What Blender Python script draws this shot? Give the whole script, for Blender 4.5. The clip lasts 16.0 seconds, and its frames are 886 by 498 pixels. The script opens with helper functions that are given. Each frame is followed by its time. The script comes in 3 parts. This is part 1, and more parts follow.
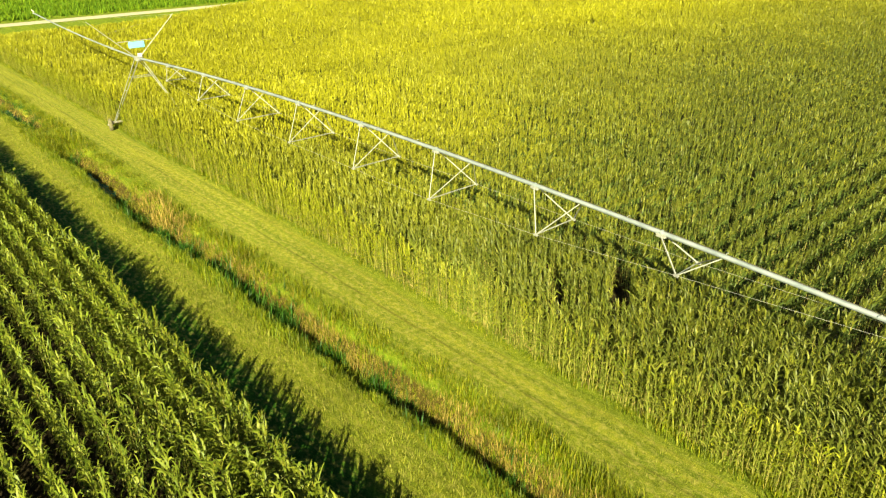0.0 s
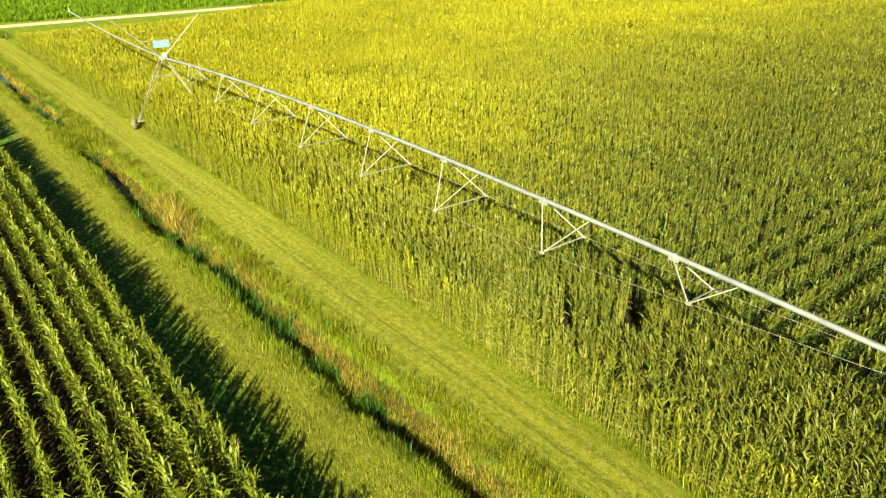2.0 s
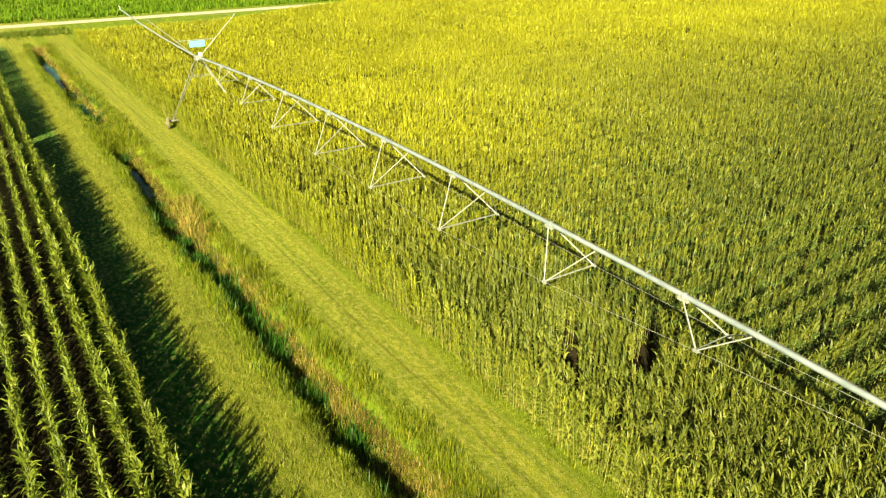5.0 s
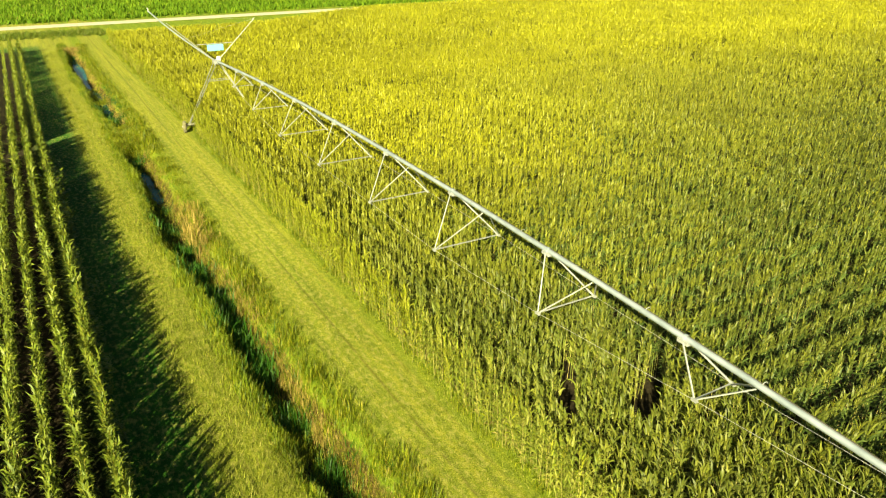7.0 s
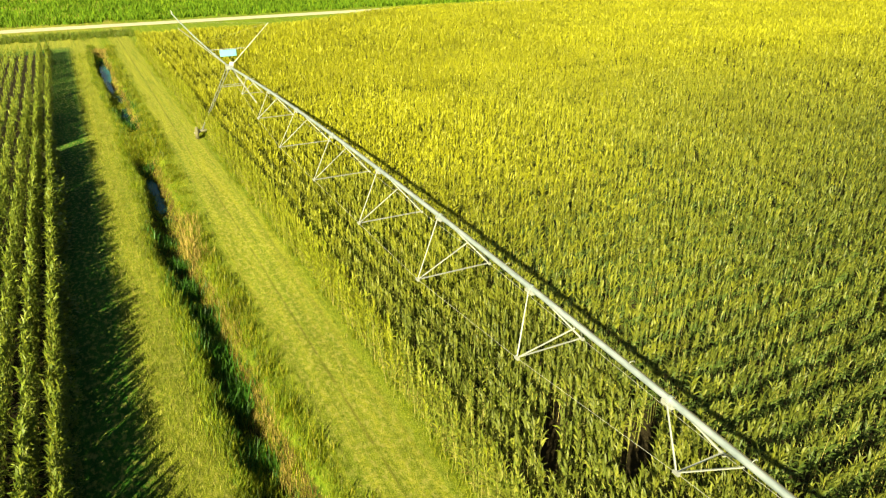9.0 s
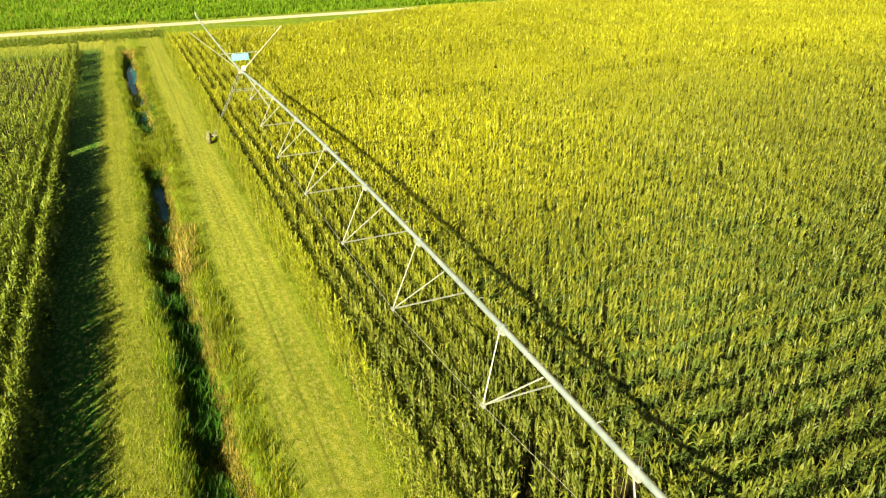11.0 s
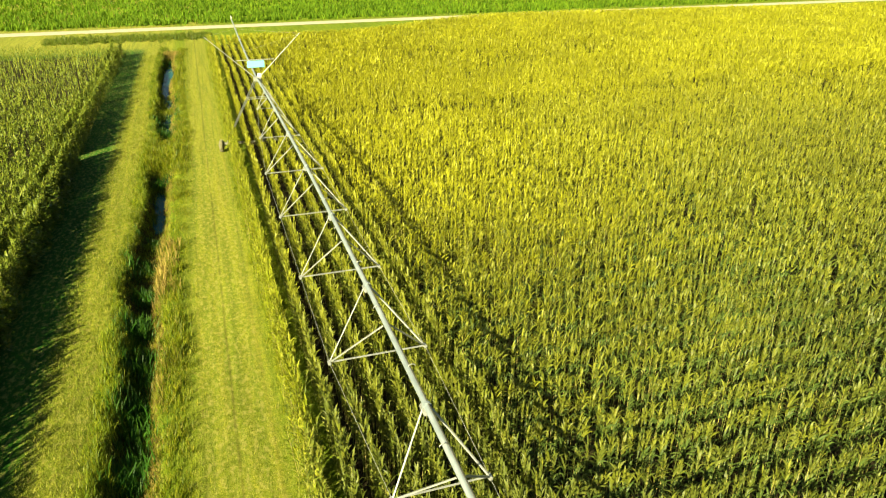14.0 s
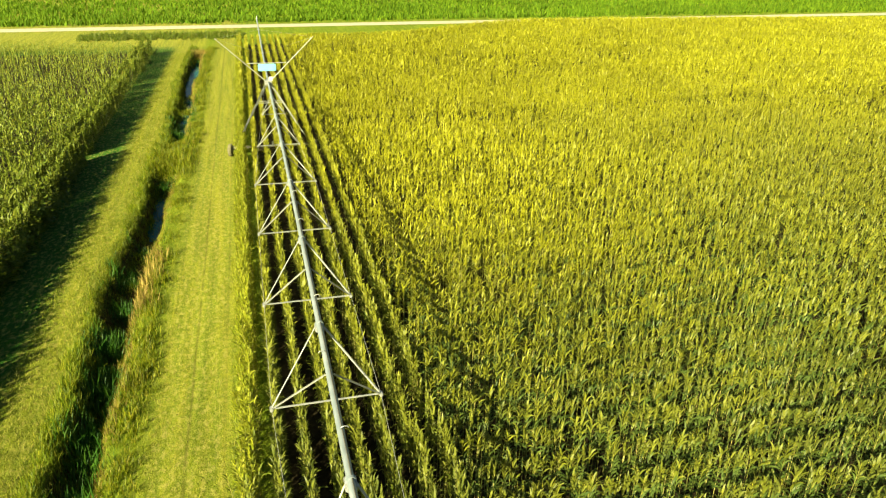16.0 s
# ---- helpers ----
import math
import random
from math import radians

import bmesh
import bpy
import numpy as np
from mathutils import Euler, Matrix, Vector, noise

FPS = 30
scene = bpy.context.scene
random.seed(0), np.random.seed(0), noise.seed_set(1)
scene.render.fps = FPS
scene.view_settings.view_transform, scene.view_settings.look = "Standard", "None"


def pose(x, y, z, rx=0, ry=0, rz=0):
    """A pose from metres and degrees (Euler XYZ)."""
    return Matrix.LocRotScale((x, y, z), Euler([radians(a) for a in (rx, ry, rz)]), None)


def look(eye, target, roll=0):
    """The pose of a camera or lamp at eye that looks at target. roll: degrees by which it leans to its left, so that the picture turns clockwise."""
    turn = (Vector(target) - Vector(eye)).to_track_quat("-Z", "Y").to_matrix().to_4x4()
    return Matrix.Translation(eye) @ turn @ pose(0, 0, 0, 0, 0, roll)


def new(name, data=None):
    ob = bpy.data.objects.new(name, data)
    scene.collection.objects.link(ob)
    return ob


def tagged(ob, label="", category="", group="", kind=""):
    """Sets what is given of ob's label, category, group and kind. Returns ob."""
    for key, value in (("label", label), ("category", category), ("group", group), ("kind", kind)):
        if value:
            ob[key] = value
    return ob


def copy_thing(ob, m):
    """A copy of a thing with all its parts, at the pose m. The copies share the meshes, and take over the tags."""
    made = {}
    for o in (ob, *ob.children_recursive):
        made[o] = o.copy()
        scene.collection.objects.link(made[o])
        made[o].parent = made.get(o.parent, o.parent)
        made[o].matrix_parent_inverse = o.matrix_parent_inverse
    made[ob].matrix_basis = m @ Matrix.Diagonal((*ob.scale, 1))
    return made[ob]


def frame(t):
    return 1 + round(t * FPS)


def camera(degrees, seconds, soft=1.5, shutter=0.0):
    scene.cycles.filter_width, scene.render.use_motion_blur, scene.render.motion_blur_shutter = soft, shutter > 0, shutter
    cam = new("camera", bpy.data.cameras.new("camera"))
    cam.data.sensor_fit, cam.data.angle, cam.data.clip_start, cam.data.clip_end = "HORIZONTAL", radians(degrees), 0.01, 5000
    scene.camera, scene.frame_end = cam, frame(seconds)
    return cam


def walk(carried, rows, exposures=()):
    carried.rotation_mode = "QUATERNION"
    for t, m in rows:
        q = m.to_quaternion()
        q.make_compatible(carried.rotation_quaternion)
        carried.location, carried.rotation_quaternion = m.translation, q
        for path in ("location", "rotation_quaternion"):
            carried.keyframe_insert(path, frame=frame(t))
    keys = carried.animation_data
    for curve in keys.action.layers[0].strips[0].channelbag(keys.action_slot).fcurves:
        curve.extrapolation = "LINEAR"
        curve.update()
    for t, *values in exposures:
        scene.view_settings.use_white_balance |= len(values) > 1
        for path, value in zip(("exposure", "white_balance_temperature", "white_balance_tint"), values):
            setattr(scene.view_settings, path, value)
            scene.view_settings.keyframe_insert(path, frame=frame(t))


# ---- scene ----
# ---- camera ----
cam = camera(63.8, 16.0, soft=1.22)
PATH = [
    (0, (-21.133, -62.338, 16.223), (-19.937, -60.98, 15.372), -0.5),
    (2, (-19.022, -62.065, 16.077), (-17.905, -60.638, 15.231), -0.3),
    (4, (-16.999, -61.873, 16.094), (-15.97, -60.384, 15.244), -0.4),
    (6.5, (-14.482, -61.215, 16.011), (-13.547, -59.657, 15.175), 0.2),
    (9, (-11.136, -60.099, 16.329), (-10.314, -58.481, 15.49), -0.1),
    (11.5, (-7.573, -58.971, 16.545), (-6.879, -57.297, 15.7), -0.7),
    (13, (-5.475, -58.293, 16.579), (-4.85, -56.586, 15.745), 0.1),
    (14.5, (-3.244, -56.712, 16.337), (-2.692, -54.978, 15.508), 0.0),
    (16, (-1.194, -55.481, 16.404), (-0.718, -53.722, 15.578), 0.9),
]
walk(cam, [(t, look(eye, target, roll)) for t, eye, target, roll in PATH], [(0, 2.03, 7000, -4), (4, 2.05, 7000, -4), (8, 2.08, 7000, -4), (16, 2.05, 7000, -4)])

# ---- world, sun, exposure ----
SUN_FROM = Vector((-0.69, -0.72, 0.0)).normalized()
SUN_UP = radians(28.3)
world = bpy.data.worlds.new("sky")
scene.world = world
world.use_nodes = True
wn = world.node_tree.nodes
sky = wn.new("ShaderNodeTexSky")
sky.sky_type, sky.sun_disc = "NISHITA", False
sky.sun_elevation = SUN_UP
sky.sun_rotation = math.atan2(SUN_FROM.x, SUN_FROM.y) % (2 * math.pi)
world.node_tree.links.new(sky.outputs[0], wn["Background"].inputs[0])
wn["Background"].inputs[1].default_value = 0.024
sun = new("sun", bpy.data.lights.new("sun", "SUN"))
sun.data.energy, sun.data.angle, sun.data.color = 5.0, radians(0.8), (1.0, 0.87, 0.60)
sun.matrix_world = look(SUN_FROM * math.cos(SUN_UP) * 200 + Vector((0, 0, math.sin(SUN_UP) * 200)), (0, 0, 0))

# ---- materials ----
def mat_new(name, rough=0.6, metal=0.0, spec=0.3):
    m = bpy.data.materials.new(name)
    m.use_nodes = True
    b = m.node_tree.nodes["Principled BSDF"]
    b.inputs["Roughness"].default_value = rough
    b.inputs["Metallic"].default_value = metal
    b.inputs["Specular IOR Level"].default_value = spec
    return m, m.node_tree.nodes, m.node_tree.links, b


def ramp(nodes, links, fac, stops):
    r = nodes.new("ShaderNodeValToRGB")
    e = r.color_ramp.elements
    while len(e) < len(stops):
        e.new(0.5)
    for el, (p, c) in zip(e, stops):
        el.position, el.color = p, (*c, 1)
    links.new(fac, r.inputs[0])
    return r.outputs[0]


def tex_noise(nodes, links, scale, detail=3.0, rough=0.55, stretch=None):
    g = nodes.new("ShaderNodeNewGeometry")
    n = nodes.new("ShaderNodeTexNoise")
    n.inputs["Scale"].default_value, n.inputs["Detail"].default_value, n.inputs["Roughness"].default_value = scale, detail, rough
    if stretch:
        mp = nodes.new("ShaderNodeMapping")
        mp.inputs["Scale"].default_value = stretch
        links.new(g.outputs["Position"], mp.inputs["Vector"])
        links.new(mp.outputs[0], n.inputs["Vector"])
    else:
        links.new(g.outputs["Position"], n.inputs["Vector"])
    return n.outputs[0]


def mix_col(nodes, links, fac, a, b, mode="MIX"):
    x = nodes.new("ShaderNodeMix")
    x.data_type, x.blend_type = "RGBA", mode
    for sock, v in ((x.inputs[0], fac), (x.inputs[6], a), (x.inputs[7], b)):
        if hasattr(v, "is_linked"):
            links.new(v, sock)
        elif isinstance(v, (int, float)):
            sock.default_value = v
        else:
            sock.default_value = (*v, 1)
    return x.outputs[2]


def leaf_material(name, stops, patch=(0.85, 1.1), patch_scale=0.12, glow=0.35, rough=0.45, yellow=None):
    """Leaves: a tint for each leaf, wide patches over the field, light that shines through."""
    m, n, l, b = mat_new(name, rough, 0, 0.2)
    g = n.new("ShaderNodeNewGeometry")
    info = n.new("ShaderNodeObjectInfo")
    add = n.new("ShaderNodeMath")
    l.new(g.outputs["Random Per Island"], add.inputs[0])
    l.new(info.outputs["Random"], add.inputs[1])
    frac = n.new("ShaderNodeMath")
    frac.operation = "FRACT"
    l.new(add.outputs[0], frac.inputs[0])
    col = ramp(n, l, frac.outputs[0], stops)
    wide = tex_noise(n, l, patch_scale, 3)
    tone = ramp(n, l, wide, [(0.3, (patch[0],) * 3), (0.7, (patch[1],) * 3)])
    col = mix_col(n, l, 1.0, col, tone, "MULTIPLY")
    fine = ramp(n, l, tex_noise(n, l, 9.0, 2), [(0.3, (0.82, 0.82, 0.82)), (0.7, (1.15, 1.15, 1.15))])
    col = mix_col(n, l, 1.0, col, fine, "MULTIPLY")
    l.new(col, b.inputs["Base Color"])
    tr = n.new("ShaderNodeBsdfTranslucent")
    l.new(col, tr.inputs["Color"])
    mx = n.new("ShaderNodeMixShader")
    mx.inputs[0].default_value = glow
    l.new(b.outputs[0], mx.inputs[1])
    l.new(tr.outputs[0], mx.inputs[2])
    l.new(mx.outputs[0], n["Material Output"].inputs[0])
    return m


# lower leaves: shade between the plants is put into this darker green
M_LEAF_SHADE = leaf_material("corn_shade_leaf", [(0.0, (0.044, 0.072, 0.013)), (0.5, (0.058, 0.088, 0.016)), (1.0, (0.076, 0.108, 0.022))], glow=0.12, rough=0.5)
M_LEAF_L = leaf_material("corn_leaf_green", [(0.0, (0.074, 0.110, 0.010)), (0.5, (0.118, 0.154, 0.014)), (1.0, (0.170, 0.192, 0.022))], glow=0.15, rough=0.5)
# leaf tones, green to yellow: ripening, with distant glow and vignette painted in
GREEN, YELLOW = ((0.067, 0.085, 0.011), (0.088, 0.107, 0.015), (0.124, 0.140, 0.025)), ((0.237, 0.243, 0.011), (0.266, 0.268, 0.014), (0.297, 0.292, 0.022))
LIT_STAGES = []
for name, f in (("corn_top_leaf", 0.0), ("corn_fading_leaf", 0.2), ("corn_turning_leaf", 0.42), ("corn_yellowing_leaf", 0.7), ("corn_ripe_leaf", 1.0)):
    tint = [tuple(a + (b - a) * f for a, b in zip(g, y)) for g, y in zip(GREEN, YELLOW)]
    LIT_STAGES.append(leaf_material(name, list(zip((0.0, 0.5, 1.0), tint)), glow=0.18, rough=0.5))
M_TOP = LIT_STAGES[0]
# yellowed edge leaves, lightened further for the wall's sunlit face
M_EDGE = leaf_material("corn_edge_leaf", [(0.0, (0.158, 0.196, 0.011)), (0.5, (0.230, 0.256, 0.014)), (1.0, (0.300, 0.302, 0.028))], glow=0.3, rough=0.6)
M_EDGE_GREEN = leaf_material("corn_edge_green_leaf", [(0.0, (0.095, 0.130, 0.012)), (0.5, (0.150, 0.175, 0.018)), (1.0, (0.235, 0.240, 0.045))], glow=0.25, rough=0.55)
M_WITHER = leaf_material("corn_withered_leaf", [(0.0, (0.10, 0.085, 0.02)), (0.6, (0.20, 0.165, 0.04)), (1.0, (0.32, 0.26, 0.09))], glow=0.2, rough=0.8)
M_TASSEL = leaf_material("corn_tassel", [(0.0, (0.19, 0.19, 0.015)), (0.6, (0.25, 0.242, 0.022)), (1.0, (0.31, 0.285, 0.04))], glow=0.2, rough=0.7)
M_STALK = leaf_material("corn_stalk", [(0.0, (0.10, 0.13, 0.02)), (0.6, (0.17, 0.18, 0.03)), (1.0, (0.34, 0.29, 0.09))], glow=0.0, rough=0.6)
M_GRASS = leaf_material("grass_tall", [(0.0, (0.086, 0.130, 0.006)), (0.6, (0.172, 0.205, 0.010)), (0.9, (0.255, 0.252, 0.016)), (1.0, (0.34, 0.29, 0.04))], patch=(0.65, 1.25), patch_scale=0.5, glow=0.4)
M_BANK = leaf_material("grass_bank", [(0.0, (0.075, 0.125, 0.008)), (0.6, (0.160, 0.205, 0.012)), (1.0, (0.27, 0.275, 0.022))], patch=(0.65, 1.25), patch_scale=0.6, glow=0.4)
M_DRY = leaf_material("grass_dry", [(0.0, (0.17, 0.135, 0.025)), (0.6, (0.29, 0.22, 0.05)), (1.0, (0.38, 0.28, 0.09))], patch=(0.7, 1.2), patch_scale=0.6, glow=0.3, rough=0.7)
M_MOWN = leaf_material("grass_mown", [(0.0, (0.125, 0.155, 0.009)), (0.6, (0.196, 0.218, 0.016)), (0.85, (0.243, 0.248, 0.028)), (1.0, (0.31, 0.29, 0.07))], patch=(0.8, 1.15), patch_scale=0.35, glow=0.3, rough=0.7)
# the mown grass again, dimmed to carry the vignette at the south end
M_MOWN_DIM = leaf_material("grass_mown_dim", [(0.0, (0.102, 0.132, 0.008)), (0.6, (0.162, 0.186, 0.014)), (1.0, (0.25, 0.24, 0.05))], patch=(0.8, 1.15), patch_scale=0.35, glow=0.3, rough=0.7)
# dark green with shade put into it, mostly for grass beside the maize
M_DARK_GRASS = leaf_material("grass_dark_green", [(0.0, (0.018, 0.066, 0.006)), (0.6, (0.033, 0.096, 0.008)), (1.0, (0.060, 0.130, 0.012))], patch=(0.75, 1.2), patch_scale=0.4, glow=0.3)
M_WEED = leaf_material("weed_leaf", [(0.0, (0.062, 0.106, 0.009)), (0.7, (0.118, 0.156, 0.014)), (1.0, (0.18, 0.178, 0.03))], patch=(0.75, 1.2), patch_scale=0.5, glow=0.3)
M_FAR = leaf_material("far_crop_leaf", [(0.0, (0.060, 0.128, 0.005)), (0.6, (0.096, 0.172, 0.007)), (1.0, (0.140, 0.215, 0.009))], patch=(0.85, 1.12), patch_scale=0.05, glow=0.35, rough=0.85)


def ground_material():
    """Bare soil under the crops, mown grass on the lane and on the verges."""
    m, n, l, b = mat_new("ground", 0.95, 0, 0.1)
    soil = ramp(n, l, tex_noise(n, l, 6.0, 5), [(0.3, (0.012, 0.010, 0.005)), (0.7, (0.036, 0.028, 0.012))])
    fine = ramp(n, l, tex_noise(n, l, 22.0, 4, 0.7), [(0.3, (0.098, 0.124, 0.010)), (0.5, (0.160, 0.186, 0.018)), (0.70, (0.305, 0.30, 0.08))])
    wide = ramp(n, l, tex_noise(n, l, 0.9, 4, 0.6, (3.2, 0.06, 1.0)), [(0.35, (0.82, 0.9, 0.75)), (0.65, (1.22, 1.13, 1.05))])
    grass = mix_col(n, l, 1.0, fine, wide, "MULTIPLY")
    clods = ramp(n, l, tex_noise(n, l, 4.2, 4, 0.65), [(0.36, (0.74, 0.80, 0.72)), (0.62, (1.18, 1.12, 1.08))])
    grass = mix_col(n, l, 1.0, grass, clods, "MULTIPLY")
    g = n.new("ShaderNodeNewGeometry")
    sep = n.new("ShaderNodeSeparateXYZ")
    l.new(g.outputs["Position"], sep.inputs[0])

    def step(sock, edge, width):
        r = n.new("ShaderNodeMapRange")
        r.inputs["From Min"].default_value, r.inputs["From Max"].default_value = edge - width, edge + width
        l.new(sock, r.inputs["Value"])
        return r.outputs[0]

    def math2(op, a, bb):
        x = n.new("ShaderNodeMath")
        x.operation = op
        for s_, v in zip(x.inputs, (a, bb)):
            if isinstance(v, (int, float)):
                s_.default_value = v
            else:
                l.new(v, s_)
        return x.outputs[0]

    lane = math2("MULTIPLY", step(sep.outputs[0], -14.3, 0.4), math2("SUBTRACT", 1.0, step(sep.outputs[0], -1.3, 0.2)))
    end = math2("MULTIPLY", step(sep.outputs[1], 52.0, 1.0), math2("SUBTRACT", 1.0, step(sep.outputs[0], -1.8, 0.3)))
    fac = math2("MAXIMUM", math2("MAXIMUM", lane, end), step(math2("SUBTRACT", sep.outputs[1], math2("MULTIPLY", sep.outputs[0], 0.05)), 57.0, 0.6))
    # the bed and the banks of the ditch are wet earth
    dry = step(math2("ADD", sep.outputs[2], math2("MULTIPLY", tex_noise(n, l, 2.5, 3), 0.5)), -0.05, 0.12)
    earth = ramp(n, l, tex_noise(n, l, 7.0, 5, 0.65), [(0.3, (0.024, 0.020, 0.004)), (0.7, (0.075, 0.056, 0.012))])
    # the western maize's cast shadow is painted dark green into the grass here
    maize_shade = math2("SUBTRACT", 1.0, step(sep.outputs[0], -11.3, 0.5))
    maize_shade = math2("MULTIPLY", maize_shade, math2("SUBTRACT", 1.0, step(sep.outputs[1], 56.0, 2.0)))
    grass = mix_col(n, l, maize_shade, grass, mix_col(n, l, 1.0, grass, (0.15, 0.46, 0.36), "MULTIPLY"))
    # mown swaths, straw on the middle of the lane, greener strips along the maize and the ditch
    swath = ramp(n, l, tex_noise(n, l, 1.0, 3, 0.6, (2.6, 0.10, 1.0)), [(0.38, (0.78, 0.80, 0.78)), (0.62, (1.12, 1.09, 1.05))])
    grass = mix_col(n, l, 1.0, grass, swath, "MULTIPLY")
    straw = math2("MULTIPLY", step(tex_noise(n, l, 5.0, 4, 0.7, (1.0, 0.55, 1.0)), 0.56, 0.07), math2("ADD", math2("SUBTRACT", 1.0, step(sep.outputs[0], -8.8, 0.3)), math2("MULTIPLY", step(sep.outputs[0], -6.0, 0.5), math2("SUBTRACT", 1.0, step(sep.outputs[0], -3.1, 0.4)))))
    grass = mix_col(n, l, math2("MULTIPLY", straw, 0.5), grass, (0.36, 0.31, 0.09))
    strip = math2("ADD", step(sep.outputs[0], -2.75, 0.5), math2("MULTIPLY", step(sep.outputs[0], -7.2, 0.3), math2("SUBTRACT", 1.0, step(sep.outputs[0], -5.9, 0.5))))
    grass = mix_col(n, l, math2("MULTIPLY", strip, 0.8), grass, mix_col(n, l, 1.0, grass, (0.66, 0.86, 0.5), "MULTIPLY"))
    # south end and verge: vignette darkening multiplied into the grass colour
    south = math2("SUBTRACT", 1.0, step(sep.outputs[1], -38.0, 13.0))
    grass = mix_col(n, l, math2("MULTIPLY", south, 0.8), grass, mix_col(n, l, 1.0, grass, (0.66, 0.70, 0.60), "MULTIPLY"))
    verge = math2("SUBTRACT", 1.0, step(sep.outputs[0], -8.6, 0.3))
    grass = mix_col(n, l, math2("MULTIPLY", verge, math2("SUBTRACT", 1.0, step(sep.outputs[1], -10.0, 30.0))), grass, mix_col(n, l, 1.0, grass, (0.80, 0.82, 0.72), "MULTIPLY"))
    # wheel lines pressed into the lane
    for edge, deep in ((-4.5, 0.6), (-3.25, 0.35), (-5.6, 0.2)):
        dist = math2("ABSOLUTE", math2("SUBTRACT", math2("ADD", sep.outputs[0], math2("MULTIPLY", tex_noise(n, l, 0.12, 1), 0.16)), edge + 0.08), 0.0)
        line = math2("SUBTRACT", 1.0, step(dist, 0.045, 0.045))
        worn = step(tex_noise(n, l, 1.2, 3, 0.6), 0.42, 0.1)
        grass = mix_col(n, l, math2("MULTIPLY", math2("MULTIPLY", line, worn), deep), grass, (0.07, 0.065, 0.012))
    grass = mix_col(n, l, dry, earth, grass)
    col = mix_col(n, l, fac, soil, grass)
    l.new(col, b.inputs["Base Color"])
    bump = n.new("ShaderNodeBump")
    bump.inputs["Strength"].default_value, bump.inputs["Distance"].default_value = 0.6, 0.08
    l.new(tex_noise(n, l, 14.0, 5, 0.7), bump.inputs["Height"])
    l.new(bump.outputs[0], b.inputs["Normal"])
    return m


def simple_material(name, lo, hi, scale, rough, metal=0.0, spec=0.4, bump=0.0, stretch=None):
    m, n, l, b = mat_new(name, rough, metal, spec)
    f = tex_noise(n, l, scale, 4, 0.6, stretch)
    l.new(ramp(n, l, f, [(0.3, lo), (0.7, hi)]), b.inputs["Base Color"])
    if bump:
        bp = n.new("ShaderNodeBump")
        bp.inputs["Strength"].default_value, bp.inputs["Distance"].default_value = bump, 0.01
        l.new(tex_noise(n, l, scale * 4, 3), bp.inputs["Height"])
        l.new(bp.outputs[0], b.inputs["Normal"])
    return m


M_GROUND = ground_material()
M_GRAVEL = simple_material("gravel", (0.30, 0.275, 0.19), (0.43, 0.40, 0.29), 2.0, 0.95, 0, 0.1, 0.5)
M_STEEL = simple_material("galvanised_steel", (0.24, 0.25, 0.23), (0.36, 0.37, 0.33), 3.0, 0.45, 0.3, 0.5, 0.1)
M_PIPE = simple_material("weathered_pipe", (0.17, 0.205, 0.215), (0.30, 0.34, 0.35), 5.0, 0.5, 0.3, 0.5, 0.2, (1.0, 0.35, 1.0))
M_CABLE = simple_material("steel_rod", (0.26, 0.26, 0.23), (0.42, 0.42, 0.38), 5.0, 0.5, 0.4)
M_BLACK = simple_material("black_rubber", (0.03, 0.028, 0.02), (0.075, 0.07, 0.05), 8.0, 0.8)
M_TYRE = simple_material("dusty_tyre", (0.07, 0.065, 0.035), (0.19, 0.175, 0.09), 7.0, 0.9)
M_MUD = simple_material("muddy_steel", (0.10, 0.09, 0.06), (0.26, 0.25, 0.20), 6.0, 0.8)
M_BOX = simple_material("pale_blue_paint", (0.14, 0.42, 0.48), (0.19, 0.50, 0.56), 1.5, 0.4)
M_WHITE = simple_material("white_plastic", (0.5, 0.49, 0.46), (0.62, 0.61, 0.57), 4.0, 0.4)


def water_material():
    m, n, l, b = mat_new("ditch_water", 0.18, 0, 0.05)
    b.inputs["Base Color"].default_value = (0.010, 0.075, 0.065, 1)
    bp = n.new("ShaderNodeBump")
    bp.inputs["Strength"].default_value, bp.inputs["Distance"].default_value = 0.15, 0.02
    l.new(tex_noise(n, l, 5.0, 2), bp.inputs["Height"])
    l.new(bp.outputs[0], b.inputs["Normal"])
    return m


M_WATER = water_material()


# ---- mesh helpers ----
def finish(name, bm, material, parent=None, label="", smooth=True):
    me = bpy.data.meshes.new(name)
    bm.to_mesh(me)
    bm.free()
    me.materials.append(material)
    if smooth:
        me.polygons.foreach_set("use_smooth", [True] * len(me.polygons))
        me.set_sharp_from_angle(angle=radians(40))
    ob = new(name, me)
    ob.parent = parent
    if label:
        tagged(ob, label)
    return ob


def part(name, bm, material, parent, label=""):
    return finish(name, bm, material, parent, label)


def rod_into(bm, a, b, r, sides=10, r2=None):
    """A round bar from a to b, added to bm."""
    a, b = Vector(a), Vector(b)
    d = b - a
    turn = d.to_track_quat("Z", "Y").to_matrix().to_4x4()
    bmesh.ops.create_cone(bm, cap_ends=True, segments=sides, radius1=r, radius2=r if r2 is None else r2, depth=d.length,
                          matrix=Matrix.Translation((a + b) / 2) @ turn)
    return bm


def rod(a, b, r, sides=10, r2=None):
    return rod_into(bmesh.new(), a, b, r, sides, r2)


